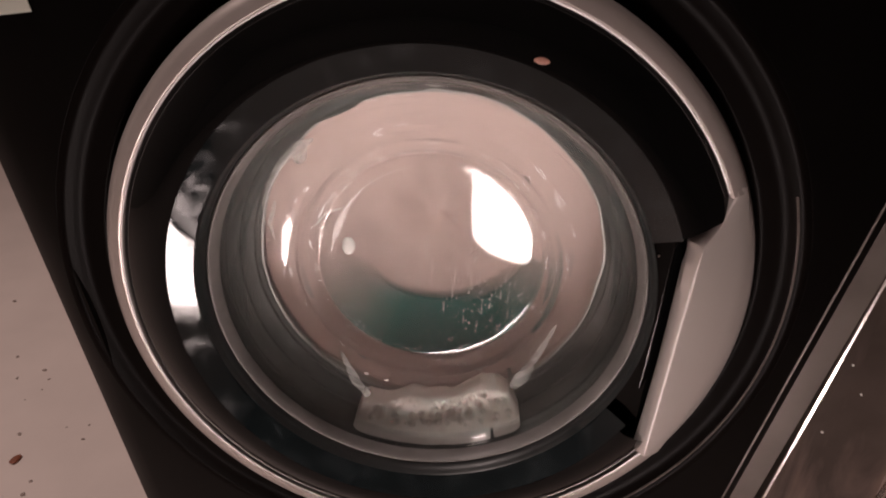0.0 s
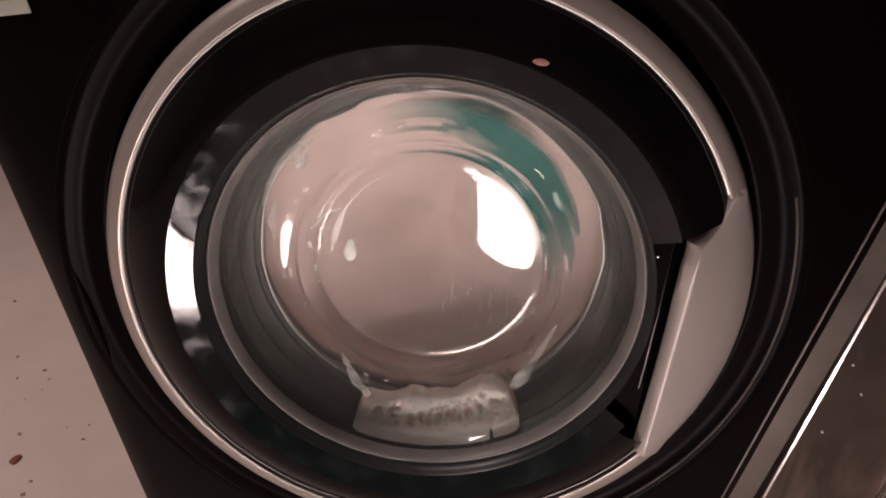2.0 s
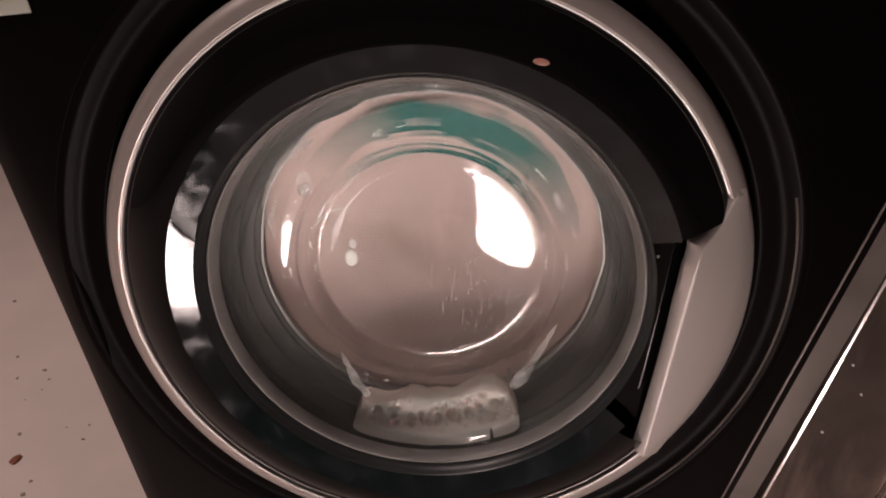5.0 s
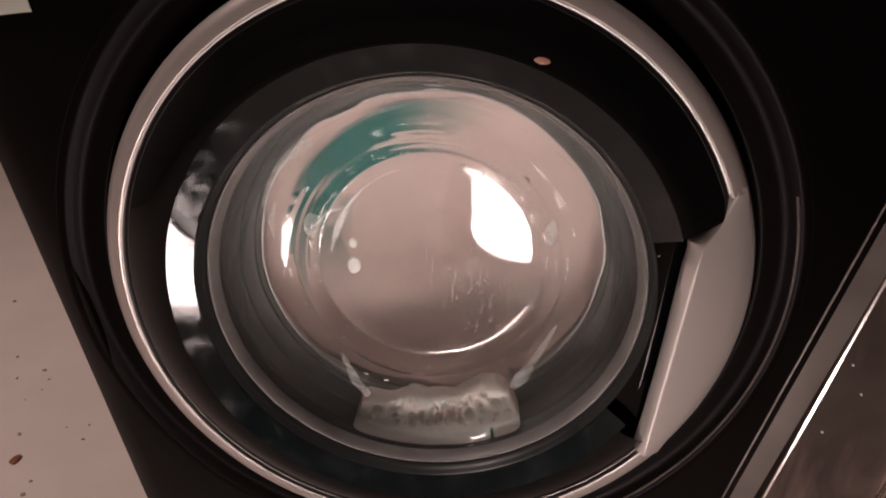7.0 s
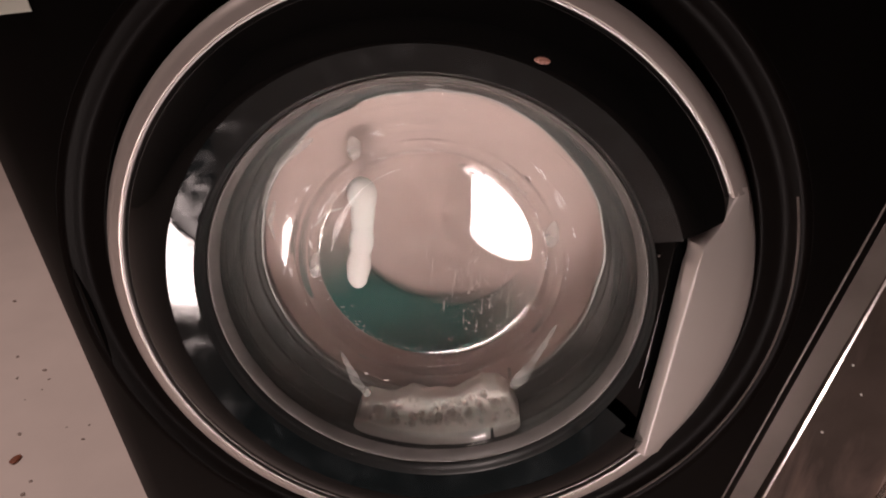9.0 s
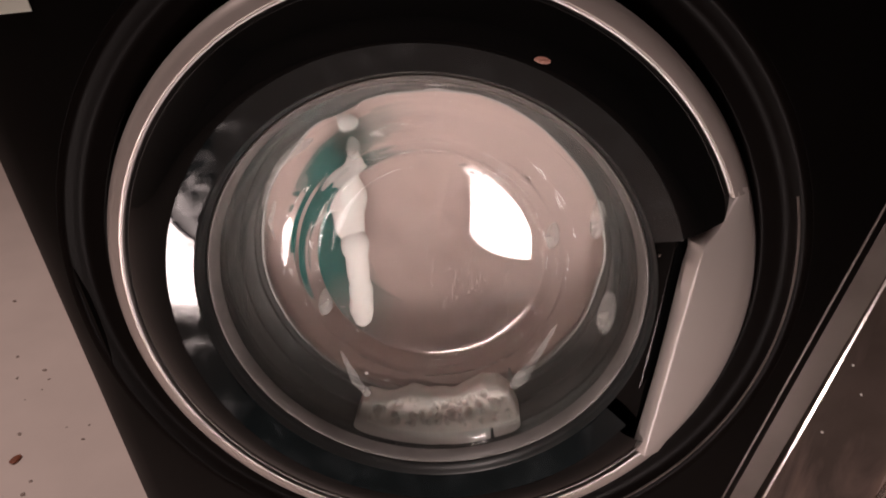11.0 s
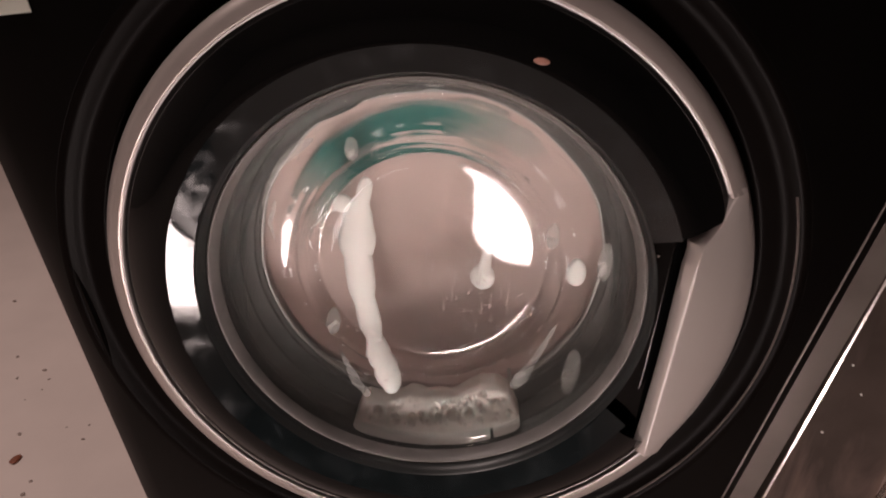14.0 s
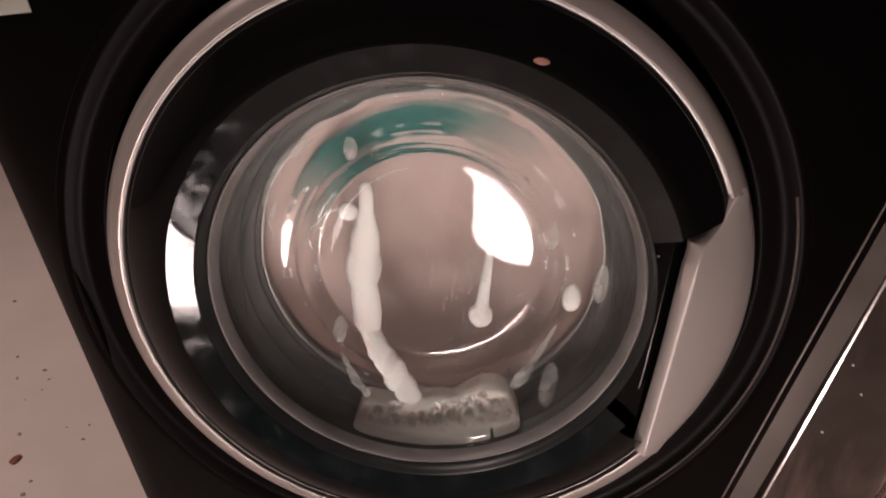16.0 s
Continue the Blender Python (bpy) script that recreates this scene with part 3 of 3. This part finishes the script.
SINGLE = [("foam_blob", 0.0055, 2.0, [(0, SOURCE), (7.6, SOURCE), (8.0, (-0.0600, 0.0975)), (16, (-0.0628, 0.0965))]),
          ("foam_blob", 0.0085, 1.0, [(0, SOURCE), (10.6, SOURCE), (11.5, (-0.0600, 0.0590)), (12.5, (-0.0711, 0.0512)), (14.0, (-0.074, 0.0450)), (16, (-0.0703, 0.0381))]),
          ("foam_blob", 0.0056, 1.5, [(0, (-0.071, 0.0065)), (3.5, (-0.0694, -0.0026)), (7.0, (-0.0668, -0.0118)), (8.0, (-0.0650, -0.0190)), (9.0, (-0.0641, -0.0247)), (11.5, (-0.058, -0.066)), (16, (-0.013, -0.130))]),
          ("foam_blob", 0.0036, 1.3, [(0, (-0.0712, 0.0075)), (1.3, (-0.0700, 0.0085)), (4.0, (-0.0672, 0.0095)), (7.0, (-0.067, 0.010)), (8.0, (-0.067, 0.012)), (9.0, (-0.062, -0.010)), (16, (-0.059, -0.03))]),
          ("foam_blob", 0.0060, 2.0, [(0, (-0.099, 0.095)), (6.0, (-0.099, 0.05)), (7.0, (-0.0975, 0.0278)), (9.0, (-0.098, -0.010)), (11.5, (-0.0885, -0.0505)), (14.5, (-0.0831, -0.0639)), (16, (-0.0782, -0.0705))]),
          ("foam_blob", 0.0050, 2.6, [(0, (0.095, 0.146)), (5.5, (0.095, 0.146)), (7.0, (0.0970, 0.0350)), (16, (0.0985, 0.0320))]),
          ("foam_blob", 0.0080, 1.6, [(0, (0.085, 0.148)), (12.0, (0.085, 0.148)), (13.3, (0.1190, 0.0120)), (14.5, (0.1196, 0.0022)), (16, (0.1190, -0.0196))]),
          ("foam_blob", 0.0085, 2.4, [(0, (0.09, 0.147)), (9.3, (0.09, 0.147)), (10.6, (0.1430, 0.01)), (11.5, (0.1440, -0.040)), (12.5, (0.1348, -0.0647)), (14.5, (0.1210, -0.0850)), (16, (0.1074, -0.0988))]),
          ("foam_blob", 0.0060, 3.0, [(0, (0.08, 0.149)), (9.6, (0.08, 0.149)), (11.5, (0.139, 0.030)), (13.0, (0.1384, 0.0250)), (16, (0.1384, 0.0000))])]
for name, r, tall, rows in SINGLE:
    ob = tagged(part(name, drop_mesh(r, tall, r * 900), M_FILM if tall >= 2 else M_FOAM), "small white soap foam blob sliding on the glass bowl", "foam", group="foam blobs")
    drip_rows.append((ob, [(t, pose(0, 0, ZC) @ on_glass(*p, r)) for t, p in rows]))

runner = tagged(new("foam_drip"), "round drop of soap foam trailing a thin thread", "foam", group="foam drips")
runner.location = (0, 0, ZC)
for i in range(12):
    f = i / 11
    r = 0.0112 if i == 0 else 0.0062 - 0.0028 * f
    ob = part("foam_piece", drop_mesh(r, 1.1 if i == 0 else 1.6, i), M_FOAM, runner)
    start = (0.055, 0.15)
    rows = [(0, start), (11.8, start), (12.6, (0.047 + 0.004 * f, 0.03 + 0.05 * f)), (13.0, (0.0451 + 0.003 * f, 0.0006 + 0.03 * f)), (13.5, (0.0453 + 0.003 * f, -0.0081 + 0.03 * f)),
            (14.5, (0.0453 + 0.004 * f, -0.0286 + 0.04 * f)), (15.0, (0.0449 + 0.005 * f, -0.0371 + 0.05 * f)), (16, (0.0462 + 0.004 * f, -0.0551 + 0.068 * f))]
    drip_rows.append((ob, [(t, on_glass(*p, r)) for t, p in rows]))

# ---- neighbour ----
cabinet = tagged(new("metal_cabinet"), "dark glossy cabinet with polished metal edge trims", "cabinet")


def strip(points, zs=(0.0, 0.13, 0.65, 0.9)):
    bm = bmesh.new()
    loops = [[bm.verts.new((x + 0.1 * max(-0.32, min(0.2, z - ZC)), y, z)) for x, y in points] for z in zs]
    k = len(points)
    for a, b in zip(loops, loops[1:]):
        for i in range(k):
            bm.faces.new((a[i], a[(i + 1) % k], b[(i + 1) % k], b[i]))
    bm.faces.new(loops[0])
    bm.faces.new(loops[-1])
    return bm


part("trim", strip([(0.3115, 0.03), (0.3115, 0.010), (0.3125, 0.0078), (0.3140, 0.0070), (0.3150, 0.010), (0.3150, 0.03)]), M_TRIM, cabinet, "polished metal edge")
part("front_sheet", strip([(0.3152, 0.05), (0.3152, 0.018), (0.322, 0.016), (0.398, 0.004), (0.398, 0.05)]), M_BROWN, cabinet, "glossy brown sheet")
part("trim", strip([(0.3985, 0.04), (0.3985, 0.004), (0.3995, 0.001), (0.402, 0.001), (0.403, 0.004), (0.403, 0.04)]), M_TRIM, cabinet)
part("carcass", strip([(0.3125, 0.0505), (0.88, 0.0505), (0.88, 0.6), (0.3125, 0.6)]), M_BROWN, cabinet, smooth=False)
part("front_sheet", strip([(0.4035, 0.05), (0.4035, 0.006), (0.88, 0.006), (0.88, 0.05)]), M_BROWN, cabinet, smooth=False)


# small white balls added in place of glints on the sheet
for x, z, r in ((0.3155, -0.1195, 0.0012), (0.3172, -0.1200, 0.0009), (0.3350, -0.1010, 0.0009), (0.3460, -0.0600, 0.0008), (0.3300, -0.0350, 0.0008)):
    bm = bmesh.new()
    bmesh.ops.create_icosphere(bm, subdivisions=2, radius=r)
    part("glint_dot", bm, M_HIGHLIGHT, cabinet, "tiny white ball standing for a glint", m=pose(x + 0.1 * z, 0.0165 if x < 0.32 else 0.0145 - (x - 0.33) * 0.16, z + ZC))


# ---- light panel on the floor, mirrored in the glass ----
lantern = tagged(new("light_panel"), "small dark light panel with a bright rounded diffuser", "lamp")
lantern.matrix_world = look((0.058, -0.560, 0.0715), (0.045, 0.05, 0.43))


def rounded_plate(w, h, r, z0, z1):
    """A plate in the panel's own space, facing along -z, with rounded corners."""
    bm = bmesh.new()
    rim = []
    for cx, cy, a0 in ((w - r, h - r, 0), (r - w, h - r, 90), (r - w, r - h, 180), (w - r, r - h, 270)):
        rim += [(cx + r * math.cos(radians(a0 + 15 * q)), cy + r * math.sin(radians(a0 + 15 * q))) for q in range(7)]
    lower, upper = ([bm.verts.new((x, y, z)) for x, y in rim] for z in (z0, z1))
    bm.faces.new(lower)
    bm.faces.new(upper)
    for q in range(len(rim)):
        k = (q + 1) % len(rim)
        bm.faces.new((lower[q], lower[k], upper[k], upper[q]))
    return bm


part("housing", rounded_plate(0.096, 0.053, 0.018, 0.001, 0.030), M_PANEL, lantern)
part("diffuser", rounded_plate(0.0905, 0.047, 0.010, -0.003, 0.0005), M_PANE, lantern, "glowing white diffuser")
# unseen flap, added to keep the panel's light off the floor ahead
part("light_blocker", box(-0.096, 0.096, -0.055, -0.0525, -0.110, 0.003), M_PANEL, lantern, smooth=False)
part("stand", box(-0.05, 0.05, -0.066, -0.050, 0.004, 0.040, 0.003), M_PANEL, lantern)


# ---- motion ----
TURNS = [(0, -82), (0.5, 205), (1, 40), (1.5, 210), (2, 45), (2.5, 212), (3, 55), (3.5, 214), (4, 60), (6.5, -75), (7, 142), (7.5, -15), (8, 185), (8.5, 50), (9, -105),
         (11.5, -20), (12, 165), (12.5, 115), (13, -40), (13.5, -115), (14, 115), (14.5, 75), (15, -65), (15.5, -115), (16, 115)]


def spin_table():
    """The drum's angle at every frame: about five turns a second."""
    keys, last = [], None
    for t, a in TURNS:
        if last is None:
            total = a
        else:
            want = total + 1800 * (t - last)
            total = a + 360 * round((want - a) / 360)
        keys.append((t, total))
        last = t
    return keys


def motions():
    keys = spin_table()
    shake, spin, load = [], [], []
    for i in range(481):
        t = i / 30
        a = float(np.interp(t, [k[0] for k in keys], [k[1] for k in keys]))
        s = math.cos(radians(a - 205))
        v = pose(0.0004 * s, 0, 0.0006 * s)
        shake.append((t, v))
        spin.append((t, pose(0, 0, ZC, 0, -a, 0)))
        load.append((t, v @ pose(0, 0, ZC, 0, -a, 0)))
    walk(washer, shake)
    walk(drum, spin)
    walk(towels, load)
    walk(teal, load)
    walk(foam, [(t, m @ pose(0, 0, ZC)) for t, m in shake])
    for ob, rows in drip_rows:
        walk(ob, rows)


motions()
